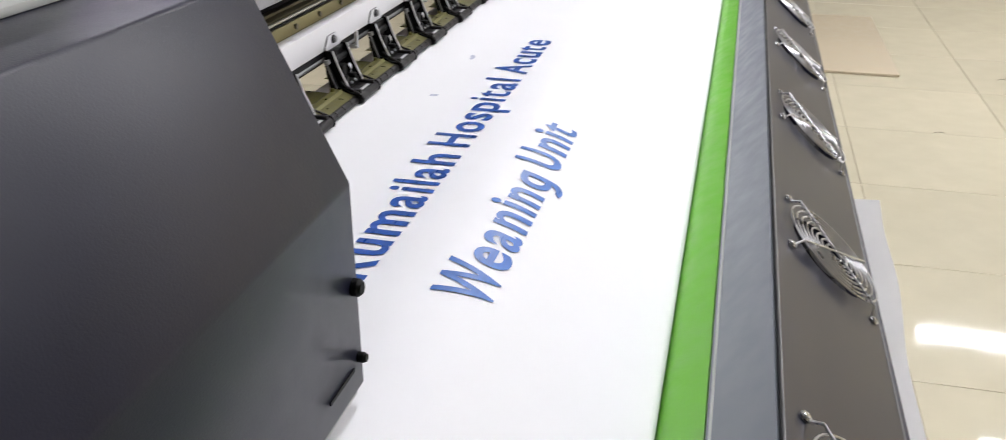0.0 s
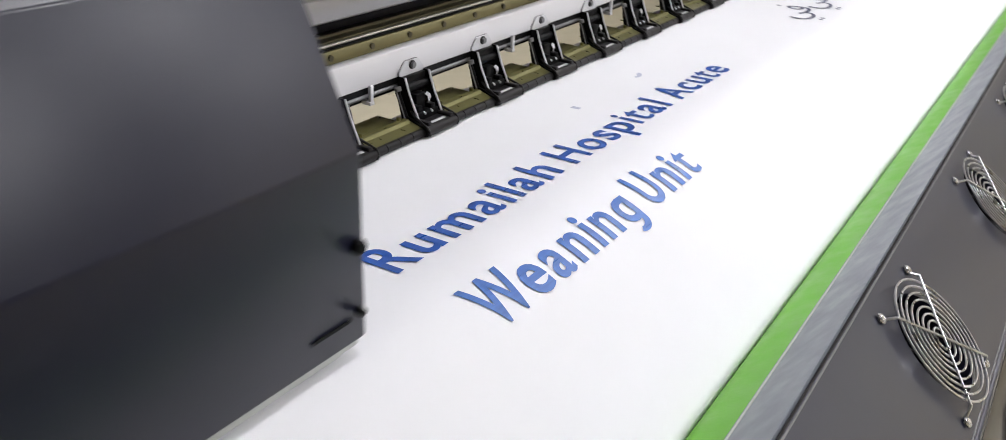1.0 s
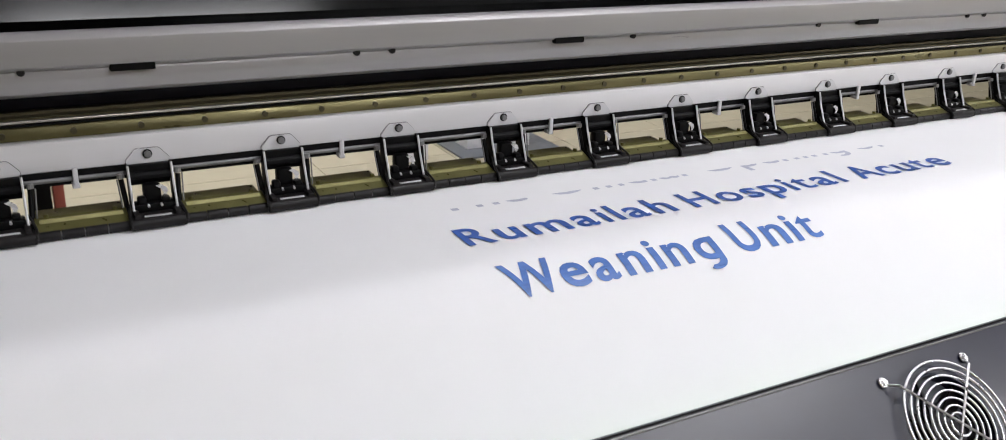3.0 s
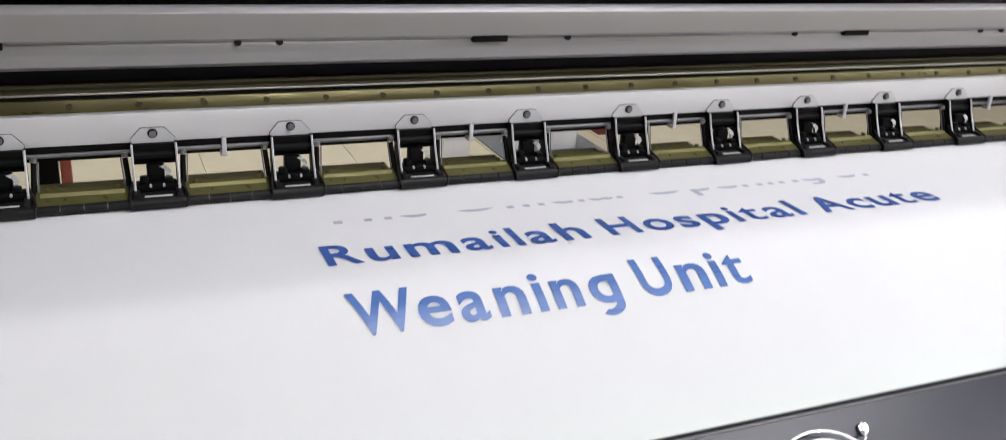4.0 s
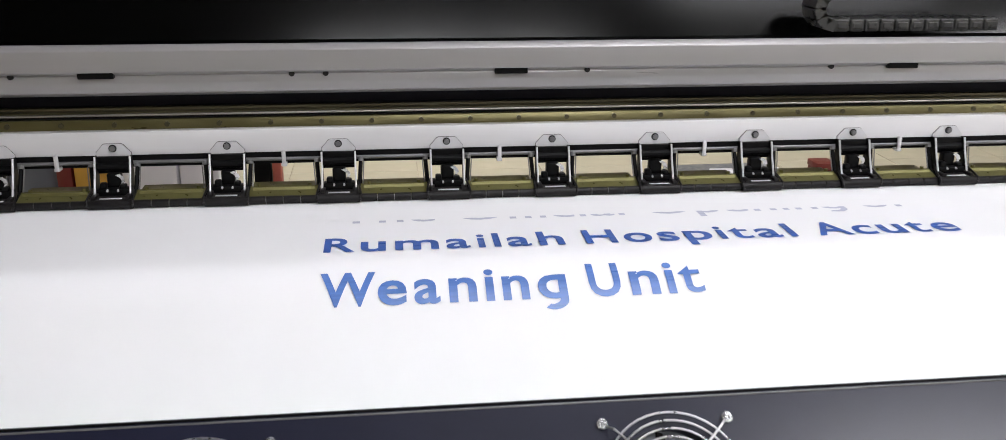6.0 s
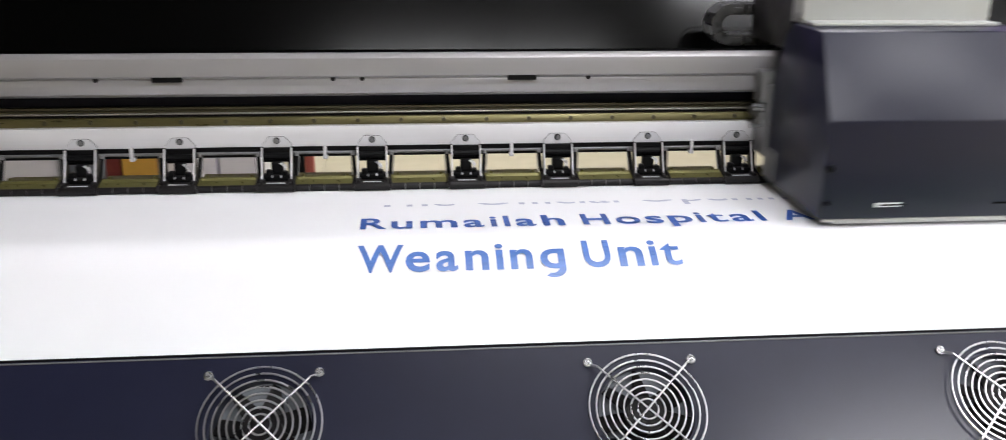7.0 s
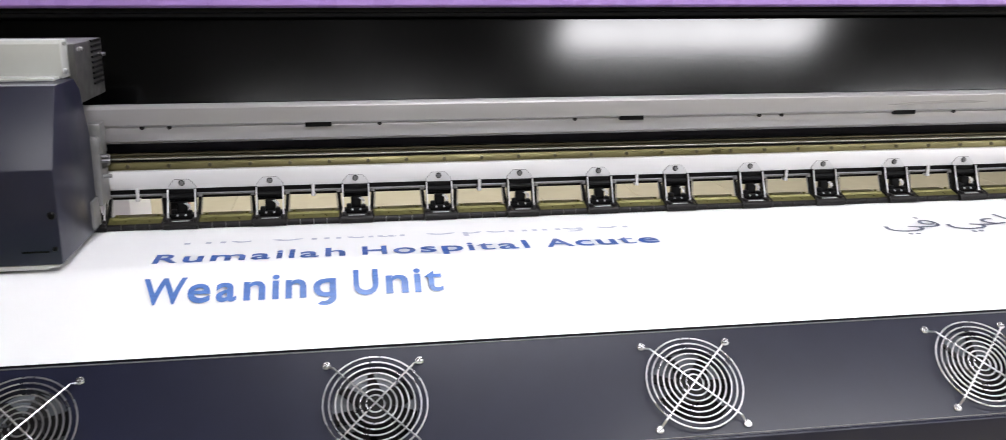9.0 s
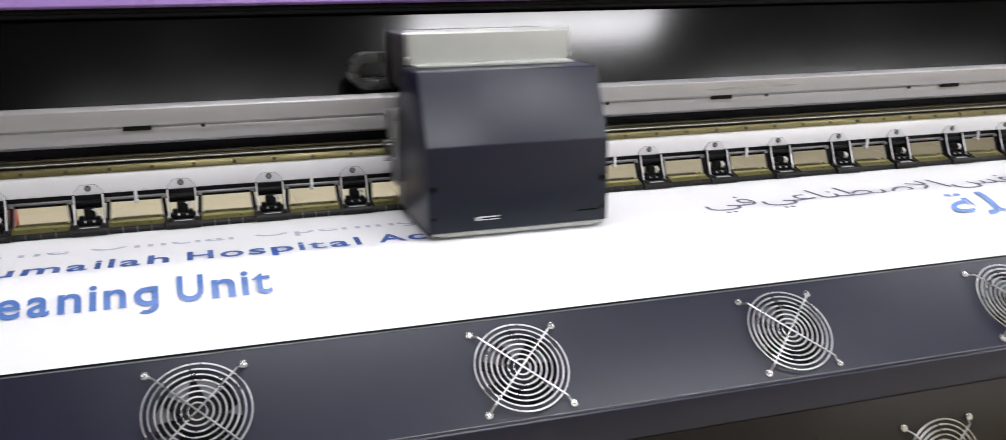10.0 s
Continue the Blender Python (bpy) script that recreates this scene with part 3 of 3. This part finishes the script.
def dryer_bar():
    d = thing("dryer_bar", "dark metal dryer bar with a row of chrome fan guards", "dryer")
    xa, xb = -0.64, 2.9
    # body behind the panel; its rear face looks back at the sheet
    bm = bmesh.new()
    prism(bm, [(-0.2785, -0.0335), (-0.2765, -0.0318), (-0.2355, -0.0772), (-0.2375, -0.0800), (-0.246, -0.20), (-0.3, -0.2), (-0.325, -0.115)], xa, xb)
    part("rear_face", bm, M_GREYPAINT, d, "blue-grey painted rear face", smooth=False)
    bm = bmesh.new()
    half = 0.36857 / 2
    for n in range(0, 9):
        holed_panel(bm, fan_x(n), half, -(PLEN - FAN_U), FAN_U, 0.0475, 0.034)
    m = Matrix.Translation(panel_point(FAN_U)) @ Matrix.Rotation(radians(SLOPE), 4, "X")
    bmesh.ops.remove_doubles(bm, verts=bm.verts, dist=1e-5)
    bmesh.ops.recalc_face_normals(bm, faces=bm.faces)
    panel = part("fan_panel", bm, M_PANEL, d, "satin slate fan panel", m=m, smooth=False)
    part("panel_back", box(bmesh.new(), fan_x(0) - half, fan_x(8) + half, -(PLEN - FAN_U), FAN_U - 0.02, -0.040, -0.0345), M_BLACK, d, m=m, smooth=False)
    # folded front lip and lower panel
    bm = bmesh.new()
    prism(bm, [(-0.386, -0.1228), (-0.3895, -0.1245), (-0.3915, -0.1650), (-0.360, -0.1650), (-0.360, -0.135)], xa, xb, 0.001)
    part("front_lip", bm, M_COAT, d, "folded front lip")
    bm = bmesh.new()
    prism(bm, [(-0.3925, -0.1655), (-0.445, -0.325), (-0.40, -0.325), (-0.352, -0.1655)], xa, xb, 0.001)
    part("lower_panel", bm, M_LOWER, d, "lower fan panel")
    wires = wire_ring_meshes()
    guard, screw, rotor, blade = fan_guard_mesh(), screw_mesh(), rotor_mesh(), blade_mesh()
    s = 0.0525
    tilt2 = math.degrees(math.atan2(0.1595, 0.0525))
    m2 = Matrix.Translation((0, -0.3925 - 0.0525 * 0.56, -0.1655 - 0.1595 * 0.56 - 0.001)) @ Matrix.Rotation(radians(tilt2), 4, "X")
    for n in range(0, 9):
        for mm in (m, m2):
            if mm is m2 and n < 1:
                continue
            at = mm @ Matrix.Translation((fan_x(n), 0, 0)) if mm is m else mm @ Matrix.Translation((fan_x(n) + 0.19, 0, 0.002))
            g = part("fan_guard", guard, None, d, "chrome wire fan guard", m=at)
            for wire in wires:
                part("wire_ring", wire, None, g)
            for sx in (-s, s):
                for sy in (-s, s):
                    part("screw", screw, None, g, m=pose(sx, sy, 0))
            if mm is m:
                part("rotor", rotor, None, g, "dark fan rotor", m=pose(0, 0, 0, 0, 0, 17 * n))
                for k in range(7):
                    part("blade", blade, None, g, m=pose(0, 0, 0, 0, 0, 17 * n + 360 * k / 7))
    # thin folded seam along the ridge, green tube and feet
    part("ridge_seam", rod(bmesh.new(), (xa, -0.2795, -0.0318), (xb, -0.2795, -0.0318), 0.0011, 8), M_BLACK, d, "thin dark ridge seam")
    q = panel_point(0.0035)
    part("edge_wire", rod(bmesh.new(), (xa, q.y, q.z), (xb, q.y, q.z), 0.0009, 8), M_SLIDE, d, "thin bright bead along the ridge")
    q = panel_point(PLEN - 0.002)
    part("edge_wire", rod(bmesh.new(), (xa, q.y, q.z), (xb, q.y, q.z), 0.0007, 8), M_SLIDE, d, "thin bright bead along the front edge")
    part("foot_bead", rod(bmesh.new(), (xa, -0.2385, -0.0742), (xb, -0.2385, -0.0742), 0.0014, 8), M_LIGHTGREY, d, "pale bead beside the green strip")
    bm = bmesh.new()
    prism(bm, [(-0.2000, -0.124), (-0.2003, -0.111), (-0.2028, -0.1025), (-0.2085, -0.0952), (-0.2165, -0.0897), (-0.2255, -0.0845), (-0.2345, -0.0798), (-0.237, -0.09), (-0.222, -0.122)], xa + 0.03, xb)
    part("edge_strip", bm, M_GREEN, d, "bright green rounded strip along the sheet")
    for x in (-0.3, 1.15, 2.6):
        bm = bmesh.new()
        box(bm, x - 0.02, x + 0.02, -0.36, -0.28, FLOOR, -0.2, 0.003)
        part("leg", bm, M_COAT, d)
    return d


dryer_bar()


# ---- printed banner ----
def sheet_mesh():
    bm = bmesh.new()
    xs = [-0.56 + (2.85 + 0.56) * i / 60 for i in range(61)]
    rows = []
    for y, z in PROFILE:
        rows.append([bm.verts.new((x, y, z)) for x in xs])
    for a, b in zip(rows, rows[1:]):
        for i in range(60):
            bm.faces.new((a[i], a[i + 1], b[i + 1], b[i]))
    lower = [bm.verts.new(v.co + Vector((0, 0.0004, -0.0006))) for v in rows[-1]]
    for i in range(60):
        bm.faces.new((rows[-1][i], rows[-1][i + 1], lower[i + 1], lower[i]))
    bmesh.ops.recalc_face_normals(bm, faces=bm.faces)
    return bm


def sheet_point(x, y):
    """The point of the sheet at x whose way along the sheet is y."""
    if y >= -0.02:
        return Vector((x, y, LIFT))
    a = min((-0.02 - y) / 0.12, TILT)
    rest = max(0.0, (-0.02 - y) - 0.12 * TILT)
    return Vector((x, -0.02 - (0.12 + LIFT) * math.sin(a) - rest * math.cos(a), -0.12 + (0.12 + LIFT) * math.cos(a) - rest * math.sin(a)))


LIFT = 0.0009


def glyphs(body, bold):
    """The flat outline of a short text, with its left and right ends."""
    cu = bpy.data.curves.new("line", "FONT")
    cu.body = body
    cu.offset = bold
    cu.resolution_u = 4
    tmp = bpy.data.objects.new("line", cu)
    scene.collection.objects.link(tmp)
    dg = bpy.context.evaluated_depsgraph_get()
    me = bpy.data.meshes.new_from_object(tmp.evaluated_get(dg))
    bpy.data.objects.remove(tmp)
    bpy.data.curves.remove(cu)
    bm = bmesh.new()
    bm.from_mesh(me)
    bpy.data.meshes.remove(me)
    return bm, min(v.co.x for v in bm.verts), max(v.co.x for v in bm.verts)


def round_g(bold):
    """A single-storey g: the bowl and stem of a q over a round tail."""
    bm, lo, hi = glyphs("l", bold)
    bm.free()
    stem = hi - lo
    bm, lo, hi = glyphs("q", bold)
    cut = -0.022 - bold
    bmesh.ops.bisect_plane(bm, geom=bm.verts[:] + bm.edges[:] + bm.faces[:], plane_co=(0, cut, 0), plane_no=(0, 1, 0), clear_inner=True)
    a, b, cx = (hi - lo) * 0.5, 0.185, (lo + hi) / 2
    pairs = []
    for k in range(13):
        t = -radians(128) * k / 12
        thin = 0.80 + 0.2 * math.cos(t)
        pairs.append(((cx + a * math.cos(t), cut + b * math.sin(t)), (cx + (a - stem) * math.cos(t), cut + (b - stem * thin) * math.sin(t))))
    rows = [[bm.verts.new((x, y, 0)) for x, y in pr2] for pr2 in pairs]
    for p, q in zip(rows, rows[1:]):
        bm.faces.new((p[0], p[1], q[1], q[0]))
    bmesh.ops.recalc_face_normals(bm, faces=bm.faces)
    if sum(f.normal.z for f in bm.faces) < 0:
        bmesh.ops.reverse_faces(bm, faces=bm.faces)
    return bm, lo, hi


def letter(name, body, mat, parent, left, right, base, cap, bold=0.0, keep=None, label="", lean=0.0):
    """Print on the sheet between two ends, on a foot line, with the height of its capitals."""
    bm, lo, hi = round_g(bold) if body == "g" else glyphs(body, bold)
    k = (right - left) / (hi - lo)
    for step in [-0.24 + 0.04 * k for k in range(26)]:
        bmesh.ops.bisect_plane(bm, geom=bm.verts[:] + bm.edges[:] + bm.faces[:], plane_co=(0, step, 0), plane_no=(0, 1, 0))
    if keep is not None:
        bmesh.ops.bisect_plane(bm, geom=bm.verts[:] + bm.edges[:] + bm.faces[:], plane_co=(0, keep, 0), plane_no=(0, 1, 0), clear_outer=True)
    for v in bm.verts:
        v.co = sheet_point(left + (v.co.x - lo) * k, base + v.co.y * cap / 0.70)
    if lean:
        for v in bm.verts:
            v.co.z = lean * (base - v.co.y)
    return part(name, bm, mat, parent, label, smooth=False)


LEAN = 0.015


def banner():
    b = thing("banner", "white vinyl banner with blue lettering being printed", "banner")
    part("sheet", sheet_mesh(), M_VINYL, b, "white vinyl sheet over the platen")
    out = []
    first = (("R", 0.001, 0.034), ("u", 0.040, 0.067), ("m", 0.077, 0.124), ("a", 0.132, 0.158), ("i", 0.1665, 0.1750), ("l", 0.184, 0.1915), ("a", 0.199, 0.225), ("h", 0.234, 0.262),
             ("H", 0.286, 0.321), ("o", 0.330, 0.362), ("s", 0.369, 0.392), ("p", 0.400, 0.431), ("i", 0.4385, 0.447), ("t", 0.452, 0.477), ("a", 0.483, 0.511), ("l", 0.520, 0.528),
             ("A", 0.553, 0.594), ("c", 0.598, 0.624), ("u", 0.631, 0.660), ("t", 0.665, 0.689), ("e", 0.695, 0.725))
    for ch, x0, x1 in first:
        out.append(("flat", letter("letter", ch, M_INK, b, x0, x1, 0.0, 0.0425, 0.008 if ch == "t" else 0.018)))
    second = (("W", 0.001, 0.056), ("e", 0.058, 0.087), ("a", 0.094, 0.120), ("n", 0.129, 0.157), ("i", 0.1655, 0.1750), ("n", 0.183, 0.210), ("g", 0.219, 0.249),
              ("U", 0.272, 0.305), ("n", 0.315, 0.345), ("i", 0.353, 0.3625), ("t", 0.367, 0.392))
    for ch, x0, x1 in second:
        out.append(("slope", letter("letter", ch, M_INK2, b, x0, x1, -0.0945, 0.0435, 0.008 if ch == "t" else 0.020)))
    # the line that is just coming out: only the feet of its letters
    bm, lo, hi = glyphs("The Official Opening of", 0.004)
    bm.free()
    k = 0.70 / (hi - lo)
    text = "The Official Opening of"
    for i, ch in enumerate(text):
        if ch == " ":
            continue
        bm, a0, a1 = glyphs(text[:i + 1], 0.004)
        bm.free()
        bm, b0, b1 = glyphs(ch, 0.004)
        bm.free()
        right = 0.012 + (a1 - lo) * k
        out.append(("new", letter("letter", ch, M_INKPALE, b, right - (b1 - b0) * k, right, 0.0945, 0.043, 0.010, keep=0.45, lean=LEAN)))
    x = 1.100
    for word in ("\uFED3\uFEF2", "\uFE8D\uFEFB\uFEBB\uFEC4\uFEE8\uFE8E\uFECB\uFEF2", "\uFE8D\uFEDF\uFE98\uFEE8\uFED4\uFEB2"):
        bm, lo, hi = glyphs(word[::-1], -0.004)
        bm.free()
        w = (hi - lo) * 0.092
        out.append(("flat", letter("word", word[::-1], M_INKGREY, b, x, x + w, 0.020, 0.062, -0.004, label="thin dark Arabic lettering")))
        x += w + 0.006
    word = "\uFE8D\uFEDF\uFEAE\uFEE3\uFEF4\uFEE0\uFE94"
    out.append(("slope", letter("word", word[::-1], M_INK3, b, 1.515, 1.87, -0.088, 0.060, 0.004, label="blue Arabic lettering")))
    return b, out


flag, lines = banner()


def floor_paper():
    bm = bmesh.new()
    nx, ny = 40, 10
    vs = []
    for i in range(nx + 1):
        x = -0.4 + 2.835 * i / nx
        row = []
        for j in range(ny + 1):
            v = j / ny
            edge = -0.657 - 0.0344 * x + 0.005 * math.sin(9 * x + 1)
            y = -0.22 + (edge + 0.22) * v
            z = FLOOR + 0.004 + 0.012 * (1 + math.sin(5 * x + 3 * v)) * v * (1.15 - v) + 0.012 * max(0, v - 0.85) / 0.15 * (1 + math.sin(4 * x))
            row.append(bm.verts.new((x, y, z)))
        vs.append(row)
    for i in range(nx):
        for j in range(ny):
            bm.faces.new((vs[i][j], vs[i + 1][j], vs[i + 1][j + 1], vs[i][j + 1]))
    r = bmesh.ops.solidify(bm, geom=bm.faces[:], thickness=0.0008)
    bmesh.ops.recalc_face_normals(bm, faces=bm.faces)
    return tagged(part("paper_sheet", bm, M_PAPER), "loose white printed sheet lying on the tiled floor", "paper")


floor_paper()


def carton(name, x0, x1, y0, y1, h, mat, label, lip=True):
    t = thing(name, label, "box")
    t.matrix_basis = pose((x0 + x1) / 2, (y0 + y1) / 2, FLOOR)
    w, d = (x1 - x0) / 2, (y1 - y0) / 2
    part("body", box(bmesh.new(), -w, w, -d, d, 0, h, 0.004), mat, t)
    part("lid", box(bmesh.new(), -w - 0.003, w + 0.003, -d - 0.003, d + 0.003, h + 0.001, h + 0.03, 0.004), mat, t)
    return t


carton("storage_box", -0.316, -0.268, 1.75, 1.80, 0.66, M_BLACK, "narrow black box standing on the tiled floor")
carton("storage_box", -0.264, -0.238, 1.75, 1.80, 0.66, M_RED2, "thin faded red box beside a black box")
carton("paper_stack", -0.53, -0.42, 1.78, 2.1, 0.68, M_PAPER, "white paper-wrapped stack standing on the floor")
carton("paper_stack", -0.70, -0.537, 1.77, 2.1, 0.70, M_PAPER, "white paper-wrapped stack standing on the floor")
carton("storage_box", -0.812, -0.715, 1.75, 2.1, 0.66, M_ORANGE, "orange box standing on the tiled floor")
carton("storage_box", -0.860, -0.818, 1.75, 2.0, 0.64, M_RED, "dark red box beside an orange box")
carton("storage_box", 1.16, 1.28, 2.84, 2.96, 0.09, M_PAPER, "small white box on the tiled floor")
carton("storage_box", 1.50, 1.60, 2.90, 3.02, 0.08, M_PAPER, "small white box on a grey mat")
carton("storage_box", 1.68, 1.80, 2.86, 2.98, 0.09, M_PAPER, "small white box on a grey mat")
carton("storage_box", 2.02, 2.11, 3.05, 3.15, 0.08, M_RED, "small dark red box on the tiled floor")
tagged(part("mat", box(bmesh.new(), 1.42, 1.92, 2.78, 3.45, FLOOR + 0.001, FLOOR + 0.009, 0.002), M_GREYPAINT), "grey flat mat on the tiled floor", "mat")
carton("storage_box", -1.00, -0.868, 1.78, 2.0, 0.62, M_GREYPAINT, "grey box beside a dark red box")
carton("paper_stack", -1.62, -1.02, 1.8, 2.1, 0.66, M_PAPER, "wide white paper-wrapped stack on the floor")


# A soft reflection on the tiles, laid down as a thin beige slab.
def board():
    t = part("board", box(bmesh.new(), 3.98, 5.2, -1.0, -0.2, FLOOR + 0.001, FLOOR + 0.013, 0.002), M_BEIGE)
    return tagged(t, "thin beige slab standing in for a reflection on the tiled floor", "board")


board()


def thread(x, y, turn):
    """A short dark curl of thread on the tiles."""
    bm = bmesh.new()
    way = [(0.045 * (k / 6 - 0.5), 0.012 * math.sin(k / 6 * math.pi)) for k in range(7)]
    for (xa, ya), (xb, yb) in zip(way, way[1:]):
        rod(bm, (xa, ya, 0.001), (xb, yb, 0.001), 0.0009, 6)
    return tagged(part("thread", bm, M_RUBBER, m=pose(x, y, FLOOR, 0, 0, turn)), "short dark curl of thread on the floor", "thread")


thread(3.21, -1.05, -80)
thread(4.05, -1.45, -60)


def tiles(fl):
    me = mesh_of("tile", box(bmesh.new(), -0.2985, 0.2985, -0.2985, 0.2985, -0.010, 0.0, 0.0012), M_TILE, False)
    for i in range(-10, 10):
        for j in range(-11, 9):
            x, y = 2.905 + 0.6 * i, -0.405 + 0.6 * j
            if -3.2 < x - 0.3 and x + 0.3 < 9.2 and -7.4 < y - 0.3 and y + 0.3 < 4.8:
                part("tile", me, None, fl, m=pose(x, y, FLOOR))


tiles(floor_ob)


# ---- what moves ----
def motions():
    rows = [(0, -0.275), (0.85, -0.275), (1.0, -0.234), (1.2, -0.070), (1.5, 0.249), (1.8, 0.618), (2.1, 0.98), (2.5, 1.46), (2.9, 1.95), (3.2, 2.25), (3.5, 2.34), (5.3, 2.34),
            (5.6, 2.18), (6.0, 1.76), (6.5, 1.24), (6.8, 0.942), (7.0, 0.72), (7.3, 0.421), (7.5, 0.24), (7.8, -0.06), (8.0, -0.25), (8.15, -0.275), (8.85, -0.275), (9.0, -0.245), (9.2, -0.085), (9.5, 0.242), (9.7, 0.42), (10, 0.761)]
    walk(carriage, [(t, pose(x, 0, 0)) for t, x in rows])
    walk(chain, [(t, pose(x - 0.18 if x < 0.8 else 0.62 + (x - 0.8) * 0.05, 0, -0.014)) for t, x in rows])
    feed = [(0, 0.018), (0.6, 0.018), (0.85, 0.0125), (2.9, 0.0125), (3.5, 0.0), (5.05, 0.0), (5.35, -0.001), (8.5, -0.001), (8.8, -0.012), (10, -0.012)]
    # the newest line leans through the sheet and comes up foot first, pass by pass
    grown = [(0, 0.018, -0.006), (0.6, 0.018, -0.006), (0.85, 0.0125, -0.005), (1.5, 0.0125, 0.000), (2.9, 0.0125, 0.006), (3.5, 0.0, 0.006), (5.05, 0.0, 0.006), (5.35, -0.001, 0.006), (7.8, -0.001, 0.009), (8.5, -0.001, 0.009), (8.8, -0.012, 0.009), (10, -0.012, 0.013)]
    axis = Matrix.Translation((0, -0.02, -0.12))
    for where, ob in lines:
        if where == "flat":
            walk(ob, [(t, pose(0, d, 0)) for t, d in feed])
        elif where == "new":
            walk(ob, [(t, pose(0, d, LEAN * (g + 0.0005))) for t, d, g in grown])
        else:
            walk(ob, [(t, pose(0, -0.08 * max(0, -d), 0.115 * max(0, -d)) @ axis @ pose(0, 0, 0, -math.degrees(d / 0.12), 0, 0) @ axis.inverted()) for t, d in feed])


motions()
